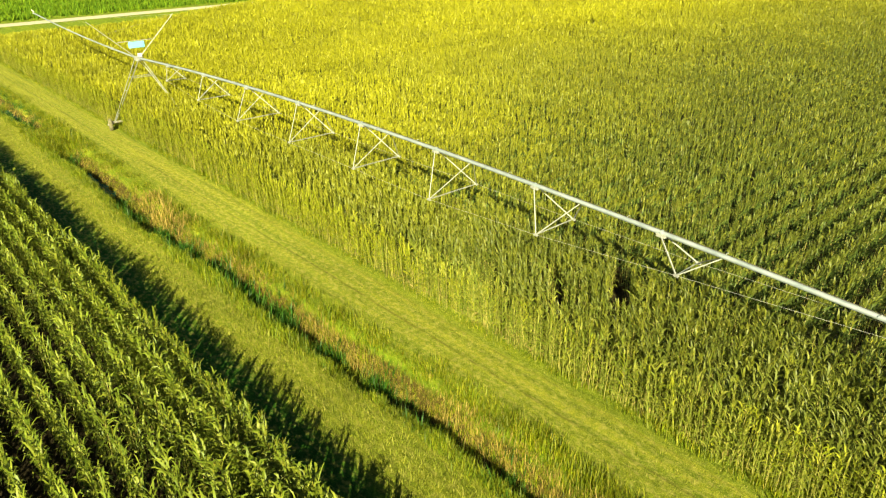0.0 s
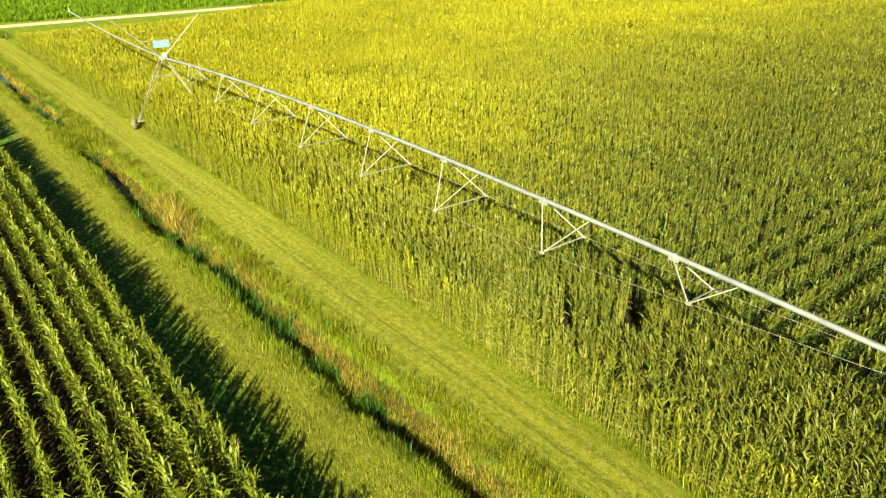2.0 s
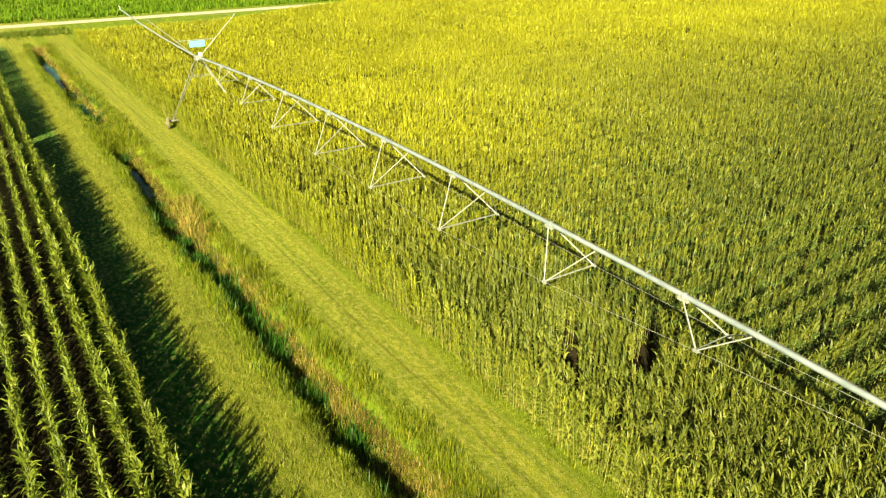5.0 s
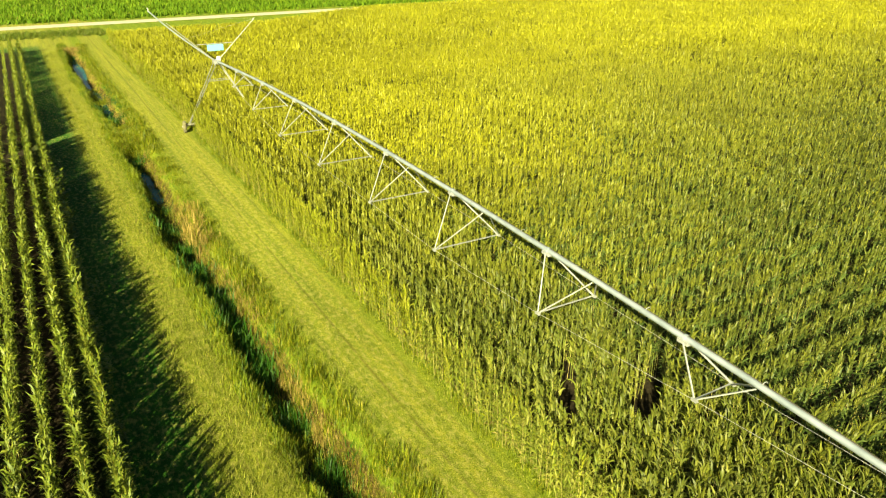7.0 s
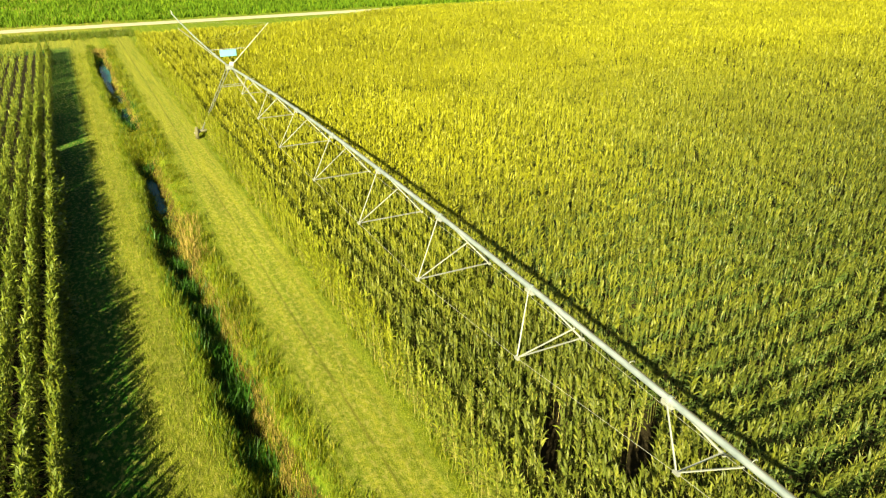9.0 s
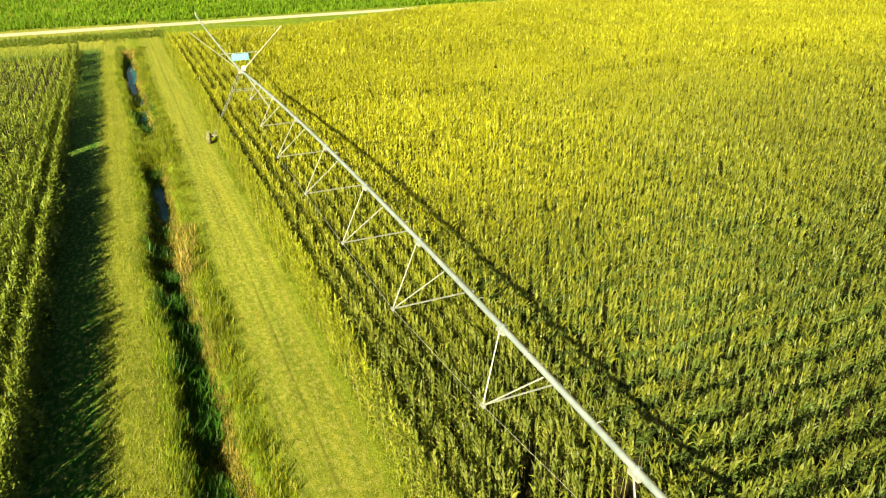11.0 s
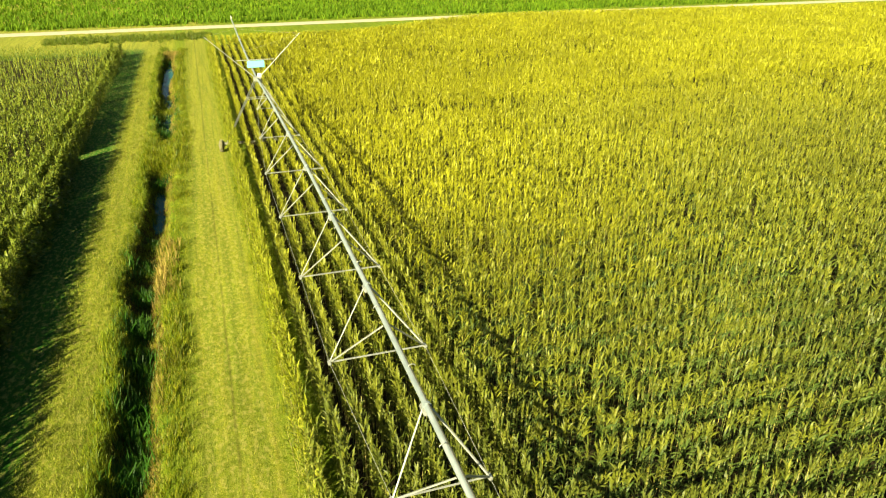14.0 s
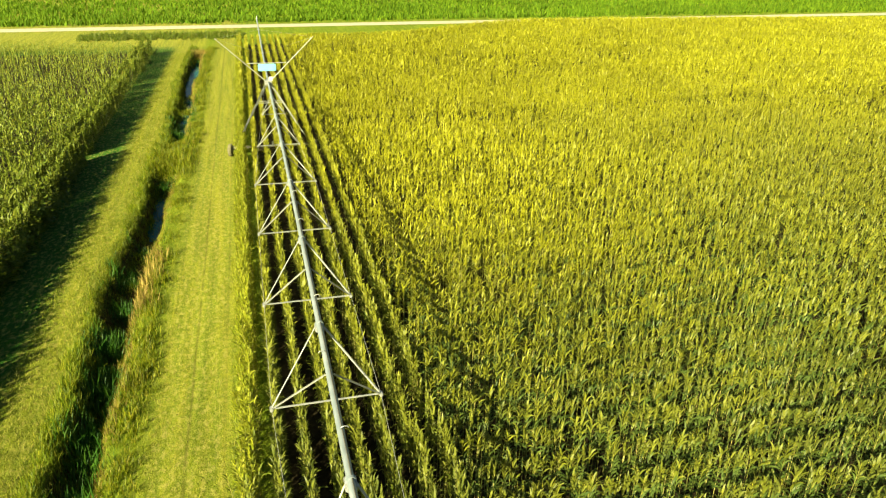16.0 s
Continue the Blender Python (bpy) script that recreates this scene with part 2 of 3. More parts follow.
def tube(points, r, sides=8):
    """One closed tube swept along points."""
    bm = bmesh.new()
    rings = []
    for i, p in enumerate(points):
        d = (points[min(i + 1, len(points) - 1)] - points[max(i - 1, 0)]).normalized()
        a = d.cross(Vector((0.31, 0.17, 0.93)) if abs(d.z) < 0.9 else Vector((0, 1, 0))).normalized()
        b = d.cross(a)
        rings.append([bm.verts.new(p + (a * math.cos(u) + b * math.sin(u)) * r) for u in np.arange(sides) * 2 * math.pi / sides])
    for p, q in zip(rings[:-1], rings[1:]):
        for i in range(sides):
            bm.faces.new((p[i], p[(i + 1) % sides], q[(i + 1) % sides], q[i]))
    bm.faces.new(rings[0][::-1])
    bm.faces.new(rings[-1])
    bmesh.ops.recalc_face_normals(bm, faces=bm.faces)
    return bm


def block_into(bm, centre, size, bevel=0.0, turn=None):
    m = Matrix.Translation(centre) @ (turn or Matrix.Identity(4)) @ Matrix.Diagonal((*size, 1))
    got = bmesh.ops.create_cube(bm, size=1, matrix=m)
    if bevel:
        edges = list({e for v in got["verts"] for e in v.link_edges})
        bmesh.ops.bevel(bm, geom=edges, offset=bevel, segments=2, affect="EDGES")
    return bm


def block(centre, size, bevel=0.0, turn=None):
    return block_into(bmesh.new(), centre, size, bevel, turn)


def angle_bar(a, b, w=0.06, th=0.006):
    """An L-shaped steel angle from a to b, one flange on top and one hanging from its edge."""
    a, b = Vector(a), Vector(b)
    d = b - a
    side = d.cross(Vector((0, 0, 1))) if abs(d.normalized().z) < 0.98 else Vector((1, 0, 0))
    side.normalize()
    over = side.cross(d).normalized()
    turn = Matrix((side, d.normalized(), over)).transposed().to_4x4()
    m = Matrix.Translation((a + b) / 2) @ turn
    bm = bmesh.new()
    bmesh.ops.create_cube(bm, size=1, matrix=m @ Matrix.Translation((0, 0, w / 2)) @ Matrix.Diagonal((w, d.length, th, 1)))
    bmesh.ops.create_cube(bm, size=1, matrix=m @ Matrix.Translation((-w / 2 + th / 2, 0, -th / 2)) @ Matrix.Diagonal((th, d.length, w, 1)))
    return bm


def tris_mesh(name, verts, tris, mats, mat_index=None):
    me = bpy.data.meshes.new(name)
    nt = len(tris)
    me.vertices.add(len(verts))
    me.vertices.foreach_set("co", np.ascontiguousarray(verts, np.float32).ravel())
    me.loops.add(nt * 3)
    me.loops.foreach_set("vertex_index", np.ascontiguousarray(tris, np.int32).ravel())
    me.polygons.add(nt)
    me.polygons.foreach_set("loop_start", np.arange(nt, dtype=np.int32) * 3)
    for m in mats:
        me.materials.append(m)
    if mat_index is not None:
        me.polygons.foreach_set("material_index", np.ascontiguousarray(mat_index, np.int32))
    me.update(calc_edges=True)
    return me


class Heap:
    """Many small plants, joined into one mesh."""

    def __init__(self):
        self.v, self.t, self.m, self.n = [], [], [], 0

    def scatter(self, templates, pos, yaw, size, lean=None):
        pick = np.random.randint(0, len(templates), len(pos))
        for k, (tv, tt, tm) in enumerate(templates):
            i = np.nonzero(pick == k)[0]
            if not len(i):
                continue
            c, s = np.cos(yaw[i])[:, None], np.sin(yaw[i])[:, None]
            sx = size[i] if size.ndim == 2 else np.repeat(size[i][:, None], 3, 1)
            x, y, z = (tv[None, :, j] * sx[:, j][:, None] for j in range(3))
            vx, vy = x * c - y * s, x * s + y * c
            if lean is not None:
                vx = vx + lean[i, 0][:, None] * z
                vy = vy + lean[i, 1][:, None] * z
            v = np.stack([vx, vy, z], -1) + pos[i][:, None, :]
            t = tt[None] + (np.arange(len(i)) * len(tv))[:, None, None] + self.n
            self.v.append(v.reshape(-1, 3))
            self.t.append(t.reshape(-1, 3))
            self.m.append(np.tile(tm, len(i)))
            self.n += len(i) * len(tv)

    def build(self, name, mats, label, category):
        me = tris_mesh(name, np.concatenate(self.v), np.concatenate(self.t), mats, np.concatenate(self.m))
        return tagged(new(name, me), label, category, kind="stuff")


def ribbon(points, widths, side):
    """A strip along points that ends in a tip: vertices and triangles."""
    v, t = [], []
    for p, w in zip(points[:-1], widths):
        v += [p - side * w / 2, p + side * w / 2]
    v.append(points[-1])
    k = len(points) - 1
    for i in range(k - 1):
        a = 2 * i
        t += [(a, a + 1, a + 3), (a, a + 3, a + 2)]
    t.append((2 * k - 2, 2 * k - 1, 2 * k))
    return v, t


def corn_parts(rng, leaves, stations, tassel, height=2.3, wide=1.0, low=0.15, tw=0.028, stalk=True, length=1.0, rise=(48, 80), tip=(-75, 25), lit_above=0.8, dry=-1.0):
    """One maize plant as (name, vertices, triangles, material): a stalk, leaves in two ranks that arch low down and
    stand up at the top, a tassel.
    Materials 0 leaf, 1 stalk, 2 tassel, 3 upper leaf in a lit, paler colour, 6 withered lower leaf."""
    got = []
    up = np.array((0, 0, 1))
    if stalk:
        r = 0.016
        ring = [np.array((r * math.cos(a), r * math.sin(a), 0)) for a in (0, 2.1, 4.2)]
        top = up * height * 0.92
        got.append(("stalk", ring + [p * 0.5 + top for p in ring],
                    [q for i in range(3) for q in ((i, (i + 1) % 3, 3 + (i + 1) % 3), (i, 3 + (i + 1) % 3, 3 + i))], 1))
    turn0 = rng.normal(0, 0.3)
    for i in range(leaves):
        f = low + (0.96 - low) * (i / max(1, leaves - 1)) ** 0.75
        z0 = f * height
        a = turn0 + math.pi * (i % 2) + rng.normal(0, 0.55)
        out, side = np.array((math.cos(a), math.sin(a), 0)), np.array((-math.sin(a), math.cos(a), 0))
        ln = (0.50 + 0.24 * math.sin(math.pi * min(1, f * 0.85 + 0.1))) * rng.uniform(0.8, 1.2) * length
        e0 = radians(rise[0] + (rise[1] - rise[0]) * f + rng.normal(0, 7))
        e1 = radians(tip[0] + (tip[1] - tip[0]) * f ** 1.5 + rng.normal(0, 24))
        p, pts, ws = up * z0, [], []
        for k in range(stations):
            u = k / (stations - 1)
            pts.append(p)
            e = e0 + (e1 - e0) * (u + 0.5 / stations) ** 1.5
            p = p + (out * math.cos(e) + up * math.sin(e) + side * rng.normal(0, 0.08)) * ln / (stations - 1)
            ws.append(0.074 * wide * (0.7 + 0.5 * math.sin(math.pi * min(1.0, u + 0.15))) * (1 - 0.35 * u))
        twist = side + up * rng.normal(0, 0.35)
        got.append(("leaf", *ribbon(pts, ws, twist / np.linalg.norm(twist)), 3 if f > lit_above else 6 if f < dry and rng.uniform() < 0.75 else 0))
    v, t = [], []
    for i in range(tassel):
        a = rng.uniform(0, 2 * math.pi)
        sp = 0.0 if i == 0 else rng.uniform(0.06, 0.16)
        base = up * height * 0.9
        tip_at = np.array((sp * math.cos(a), sp * math.sin(a), height * 0.9 + rng.uniform(0.2, 0.38)))
        sd = np.array((-math.sin(a), math.cos(a), 0)) * tw
        o = len(v)
        v += [base - sd * 0.3, (base * 0.45 + tip_at * 0.55) + sd, tip_at]
        t.append((o, o + 1, o + 2))
    if tassel:
        got.append(("tassel", v, t, 2))
    return got


def corn_template(*args, **kw):
    v, t, m = [], [], []
    for _, vv, tt, mm in corn_parts(*args, **kw):
        o = len(v)
        v.extend(vv)
        t.extend([(a + o, b + o, c + o) for a, b, c in tt])
        m.extend([mm] * len(tt))
    return np.array(v), np.array(t), np.array(m)


def blade_template(rng, count, height, spread, width, stations=3, bend=0.5, mat=0):
    v, t, m = [], [], []
    for _ in range(count):
        a = rng.uniform(0, 2 * math.pi)
        out, side = np.array((math.cos(a), math.sin(a), 0)), np.array((-math.sin(a), math.cos(a), 0))
        b = np.array((rng.normal(0, spread), rng.normal(0, spread), -0.02))
        h, bn = height * rng.uniform(0.6, 1.2), bend * rng.uniform(0.3, 1.3)
        pts = [b + np.array((0, 0, h * u * (1 - 0.25 * bn * u))) + out * h * bn * u * u for u in np.linspace(0, 1, stations)]
        vv, tt = ribbon(pts, [width * (1 - 0.4 * u) for u in np.linspace(0, 1, stations)], side)
        o = len(v)
        v.extend(vv)
        t.extend([(p + o, q + o, r + o) for p, q, r in tt])
        m.extend([mat] * len(tt))
    return np.array(v), np.array(t), np.array(m)


# ---- the ground ----
DITCH_X = -7.9


def lane_noise(x, y, s):
    return np.sin(x * s * 1.3 + 1.7 * np.sin(y * s * 0.9)) * np.cos(y * s * 1.1 + 1.3 * np.sin(x * s * 0.7))


def ditch_line(y):
    return DITCH_X + 0.22 * np.sin(y * 0.11 + 1.0) + 0.10 * np.sin(y * 0.37)


def ditch_pool(y):
    return 1.2 * np.exp(-((y - 34) / 10) ** 4) + np.exp(-((y + 9.5) / 4.5) ** 4) + 0.25 * np.exp(-((y + 41) / 4) ** 4)


def ditch_depth(y):
    d = 0.95 + 0.05 * np.sin(y * 0.5) + 0.25 * ditch_pool(y)
    fill = np.exp(-((y - 1.5) / 4.2) ** 4)
    far = 1 / (1 + np.exp(np.clip((y - 50.0) * 2.0, -40, 40)))
    return d * (1 - 0.85 * fill) * far


def ground_z(x, y):
    x, y = np.asarray(x, float), np.asarray(y, float)
    d = np.abs(x - ditch_line(y) + 0.14 * lane_noise(x, y, 1.9)) / (0.80 + 0.16 * np.sin(y * 0.31 + 2.0) + 0.08 * np.sin(y * 0.83))
    z = -ditch_depth(y) * np.exp(-d ** 4)
    near = ((x > -30) & (x < 20) & (y < 90)).astype(float)
    z = z + near * (0.025 * lane_noise(x, y, 0.8) + 0.015 * lane_noise(x + 9, y, 2.3))
    return z


def stretched(lo, hi, step, far, n):
    inner = np.arange(lo, hi + step / 2, step)
    g = np.geomspace(step, far, n)
    return np.concatenate([lo - np.cumsum(g)[::-1], inner, hi + np.cumsum(g)])


def grid_mesh(name, xs, ys, zf, material):
    gx, gy = np.meshgrid(xs, ys)
    v = np.stack([gx, gy, zf(gx, gy)], -1).reshape(-1, 3)
    nx, ny = len(xs), len(ys)
    i = (np.arange(ny - 1)[:, None] * nx + np.arange(nx - 1)[None]).ravel()
    t = np.concatenate([np.stack([i, i + 1, i + nx + 1], 1), np.stack([i, i + nx + 1, i + nx], 1)])
    me = tris_mesh(name, v, t, [material])
    me.polygons.foreach_set("use_smooth", [True] * len(me.polygons))
    return new(name, me)


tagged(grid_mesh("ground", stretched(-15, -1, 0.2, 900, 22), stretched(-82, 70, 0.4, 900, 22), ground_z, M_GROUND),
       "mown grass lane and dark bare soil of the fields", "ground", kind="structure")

water = grid_mesh("water", np.linspace(-0.55, 0.55, 5), np.linspace(-80, 49, 122), lambda x, y: x * 0, M_WATER)
co = np.array([v.co for v in water.data.vertices])
co[:, 0] += ditch_line(co[:, 1])
co[:, 2] = -1.06 + 0.21 * np.clip((co[:, 1] - 0.5) / 2.0, 0, 1)
water.data.vertices.foreach_set("co", co.ravel())
tagged(water, "dark still water in the narrow ditch reflecting the sky", "water", kind="structure")

# gravel road across the far end, with a low crown
ROAD_Y = 78.6
road = grid_mesh("road", np.linspace(-400, 500, 91), np.linspace(-2.1, 2.1, 9), lambda x, y: 0.07 - 0.012 * y * y + 0.008 * lane_noise(x, y, 0.7), M_GRAVEL)
for v in road.data.vertices:
    v.co.y += ROAD_Y + 0.012 * v.co.x
tagged(road, "pale gravel farm road beyond the crops", "road", kind="structure")

# ---- crops ----
rng = np.random.default_rng(7)


def swap(kind, a, b):
    return [(v, t, np.where(m == a, b, m)) for v, t, m in kind]


CORN_NEAR = [corn_template(rng, 15, 4, 3, tw=0.011, wide=0.98, low=0.32, length=0.62, rise=(42, 78), tip=(-65, 26), lit_above=0.72) for _ in range(16)]
CORN_EDGE = [corn_template(rng, 16, 4, 3, tw=0.012, low=0.05, wide=0.68, length=0.55, rise=(50, 80), tip=(-80, 20), lit_above=-1, dry=0.16) for _ in range(12)]
CORN_EDGE = swap(CORN_EDGE, 3, 4)
CORN_MID = [corn_template(rng, 10, 3, 3, wide=1.15, low=0.42, tw=0.018, length=0.62, rise=(42, 78), tip=(-55, 26), stalk=False, lit_above=0.70) for _ in range(12)]
CORN_WIDE = [corn_template(rng, 10, 2, 3, wide=1.35, low=0.5, tw=0.03, length=0.68, rise=(28, 70), stalk=False, lit_above=0.60) for _ in range(10)]
CORN_FAR = [corn_template(rng, 7, 2, 2, wide=1.95, low=0.58, tw=0.06, length=0.82, rise=(22, 66), stalk=False, lit_above=0.60) for _ in range(10)]
EAST = (CORN_NEAR, CORN_MID, CORN_WIDE, CORN_FAR)
WEST = ([corn_template(rng, 12, 4, 3, tw=0.008, wide=1.3, low=0.08, length=0.95, rise=(50, 76), tip=(-120, -40), lit_above=2) for _ in range(16)],
        [corn_template(rng, 10, 3, 2, wide=1.35, low=0.15, tw=0.02, length=0.9, stalk=False, rise=(46, 72), tip=(-100, -40), lit_above=2) for _ in range(10)],
        [corn_template(rng, 7, 3, 2, wide=1.6, low=0.45, tw=0.034, length=0.58, stalk=False, tip=(-85, -30), lit_above=2) for _ in range(8)],
        [corn_template(rng, 6, 2, 2, wide=1.9, low=0.5, tw=0.045, length=0.55, stalk=False, tip=(-60, -10), lit_above=2) for _ in range(8)])
CORN_RIM = [corn_template(rng, 17, 3, 3, tw=0.012, low=0.05, wide=1.5, length=0.8, rise=(46, 74), tip=(-110, -30), lit_above=2) for _ in range(10)]
ROW, EDGE_X = 0.82, -2.30


def lit_ripeness(x, y):
    """How yellow the eastern maize is, from 0 to 1: a ripe spot, plus painted far glow and near dimming."""
    u, w = np.clip((y + 43) / 50, 0, 1), np.clip((x - 8) / 25, 0, 1)
    spot = 0.52 * np.exp(-((x - 8) / 13) ** 2 - ((y + 15) / 19) ** 2)
    return np.clip(0.10 - 0.28 * w * (1 - u) - 0.12 * (x < 3.7) * u - 0.08 * np.clip((-30 - y) / 12, 0, 1) + spot * np.where(x < 3.7, 0.45, 1.0) + 0.86 * u + 0.08 * lane_noise(x, y, 0.17) + 0.06 * lane_noise(x, y, 0.5), 0, 1)


def plant_rows(heap, starts, ends, near, mid, step=0.17, scale=1.0, skip=None, edge=None, kinds=EAST, rough=0.0, end=lambda x: 0 * x + 999, taper=10.0, slim=1.0, edge_tpl=None, widen=0.6, tone_at=None, swing=0.55, low_leaf=0):
    """Plants along straight rows; detail falls with the distance from the lane's near end."""
    pts = []
    along = math.atan2(ends[0][1] - starts[0][1], ends[0][0] - starts[0][0])
    for a, b in zip(starts, ends):
        a, b = np.array(a), np.array(b)
        n = int(np.linalg.norm(b - a) / step)
        u = (np.arange(n) + rng.uniform(-0.3, 0.3, n)) / n
        pts.append(a + (b - a) * u[:, None])
    p = np.concatenate(pts)
    p = p + rng.normal(0, 0.03, p.shape)
    keep = rng.uniform(0, 1, len(p)) > 0.12 + 0.14 * lane_noise(p[:, 0], p[:, 1], 2.6) + 0.18 * lane_noise(p[:, 0] + 3, p[:, 1], 5.2) + rough * (0.12 + 0.12 * lane_noise(p[:, 0], p[:, 1], 1.7))
    keep &= (p[:, 1] > -64) | (rng.uniform(0, 1, len(p)) < 0.5)
    if skip is not None:
        keep &= ~skip(p[:, 0], p[:, 1])
    p = p[keep]
    x, y = p[:, 0], p[:, 1]
    hump = (1 + 0.05 * lane_noise(x, y, 0.21) + 0.04 * lane_noise(x, y, 0.6) + 0.05 * lane_noise(x, y, 2.1) + 0.05 * lane_noise(x + 4, y, 4.7)) * (1 - 0.38 * np.clip(1 - (end(x) - y) / taper, 0, 1))
    wx, wy = x + rng.normal(0, 3.0, len(x)), y + rng.normal(0, 3.0, len(x))
    is_near, in_mid = near(wx, wy), mid(wx + rng.normal(0, 4.0, len(x)), wy + rng.normal(0, 4.0, len(x)))
    is_mid = ~is_near & in_mid & ~(edge(x, y) if edge else is_near & False)
    is_wide = ~((wx + rng.normal(0, 5, len(x)) < 26) & (wy + rng.normal(0, 5, len(x)) < -2) & (wx > -26))
    far = ~is_near & ~in_mid & (rng.uniform(0, 1, len(p)) < 0.66)
    is_edge = edge(x, y) & in_mid if edge else is_near & False
    groups = [(is_edge, edge_tpl or CORN_EDGE), (is_near & ~is_edge, kinds[0]), (is_mid & ~is_wide, kinds[1]), (is_mid & is_wide, kinds[2]), (far, kinds[3])]
    if tone_at:
        level = np.clip(np.round(4 * (tone_at(x, y) + 0.06 * lane_noise(x + 5, y, 1.4) + rng.normal(0, 0.07, len(p)))), 0, 4)
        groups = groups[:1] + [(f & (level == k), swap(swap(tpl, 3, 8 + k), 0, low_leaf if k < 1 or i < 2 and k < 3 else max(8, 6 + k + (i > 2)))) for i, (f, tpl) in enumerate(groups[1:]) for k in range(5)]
    for flag, tpl in groups:
        q, h = p[flag], hump[flag]
        if not len(q):
            continue
        k = len(q)
        wide, tall = rng.uniform(0.85, 1.15 + 0.25 * rough, k), rng.uniform(0.94 - 0.16 * rough, 1.05 + 0.09 * rough, k)
        thin = slim + (1 - slim) * widen * np.clip((q[:, 1] + 20) / 40, 0, 1)
        size = np.stack([wide, wide * thin, tall], 1) * (h * scale)[:, None]
        pos = np.stack([q[:, 0], q[:, 1], ground_z(q[:, 0], q[:, 1]) - 0.01], 1)
        heap.scatter(tpl, pos, along + rng.normal(0, 1, k) * (swing + 0.5 * rough) + math.pi * rng.integers(0, 2, k), size, rng.normal(0.01, 0.03, (k, 2)))


def gaps(x, y):
    track = (np.abs(y - 1.5 - 0.05 * np.maximum(0, x - 20)) < 0.5) & (x > 2.6)
    slot = ((np.abs(y + 46.5 - 1.1 * (x + 0.7)) < 0.5) & (np.abs(x - 0.25) < 1.5)) | ((np.abs(y + 47.4 - 0.7 * (x - 2.1)) < 0.45) & (np.abs(x - 2.2) < 1.3))
    wheel = (np.abs(y) < 0.5) & (np.abs(x + 3) < 1.3)
    return track | slot | wheel


def near_zone(x, y):
    return (y < -20) & (y > -60) & (x < 20) & (x > -26)


def mid_zone(x, y):
    return (y < 18) & (y > -70) & (x < 45) & (x > -32)


def field_end(x):
    u = np.clip((x - 14) / 40, 0, 1)
    return 56.5 + 0.05 * x + 13 * u * u * (3 - 2 * u) - 0.14 * np.maximum(0, x - 42)


def left_end(x):
    return 52.0 + 0.25 * (LEFT_X - x)


LEFT_X, LEFT_ROW = -13.92, 0.88
# a stretch of the outermost row on each side of the lane is built plant by plant
PLANTS = ((EDGE_X, -55.0, -39.0, M_EDGE_GREEN), (EDGE_X, -39.0, -25.0, M_EDGE), (LEFT_X, -47.5, -31.0, M_LEAF_L))


def sun_gap(x, y):
    """A missing strip of plants that lets a streak of sun onto the grass."""
    along, across = (x + 12.6) * 0.69 + (y - 2.9) * 0.72, (x + 12.6) * 0.72 - (y - 2.9) * 0.69
    return (along < 0) & (along > -9) & (np.abs(across) < 0.6)


def own_plants(x, y):
    flag = np.zeros(len(x), bool)
    for px, y0, y1, _ in PLANTS:
        flag |= (np.abs(x - px) < 0.3) & (y > y0) & (y < y1)
    return flag


heap = Heap()
rows_x = [EDGE_X + ROW * i for i in range(8)]
plant_rows(heap, [(x, -80) for x in rows_x], [(x, field_end(x)) for x in rows_x], near_zone, mid_zone,
           skip=lambda x, y: gaps(x, y) | own_plants(x, y), edge=lambda x, y: x < EDGE_X + 0.35, end=field_end, slim=0.72, step=0.115, swing=0.45, low_leaf=7, tone_at=lit_ripeness)
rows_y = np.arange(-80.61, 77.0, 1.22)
plant_rows(heap, [(3.9, y) for y in rows_y], [(min(150, 112 + (y + 50) * 1.2), y) for y in rows_y], near_zone, mid_zone, step=0.115, skip=lambda x, y: gaps(x, y) | (y > field_end(x)), end=field_end, slim=0.85, widen=1.0, swing=0.7, tone_at=lit_ripeness)
# shorter yellowing plants fill the edge row
k = 2500
x, y = EDGE_X - 0.08 + rng.normal(0, 0.13, k), -66 + 120 * rng.uniform(0, 1, k) ** 1.1
bare = gaps(x, y)
x, y, k = x[~bare], y[~bare], int((~bare).sum())
# greener, darker leaves become commoner towards the south end
greener = rng.uniform(0, 1, k) < np.clip((-32 - y) / 14, 0, 0.9)
for some, kind in ((~greener, CORN_EDGE), (greener, swap(CORN_EDGE, 4, 7))):
    k = int(some.sum())
    heap.scatter(kind, np.stack([x, y, ground_z(x, y) - 0.01], 1)[some], rng.uniform(0, 6.28, k), rng.uniform(0.6, 1.0, k), rng.normal(-0.02, 0.06, (k, 2)))
heap.build("corn_field", [M_LEAF_SHADE, M_STALK, M_TASSEL, M_TOP, M_EDGE, M_LEAF_L, M_WITHER, M_EDGE_GREEN] + LIT_STAGES, "tall yellow-green maize with pale tassels in dense rows", "crop")

heap = Heap()
rows_x = [LEFT_X - LEFT_ROW * i for i in range(56)]
plant_rows(heap, [(x, -80) for x in rows_x], [(x, left_end(x)) for x in rows_x], near_zone, mid_zone,
           step=0.15, scale=0.95, kinds=WEST, rough=0.55, slim=0.46, swing=0.2, widen=0.0, skip=lambda x, y: own_plants(x, y) | sun_gap(x, y), edge=lambda x, y: x > LEFT_X - 2.0, edge_tpl=CORN_RIM, end=left_end, taper=12.0)
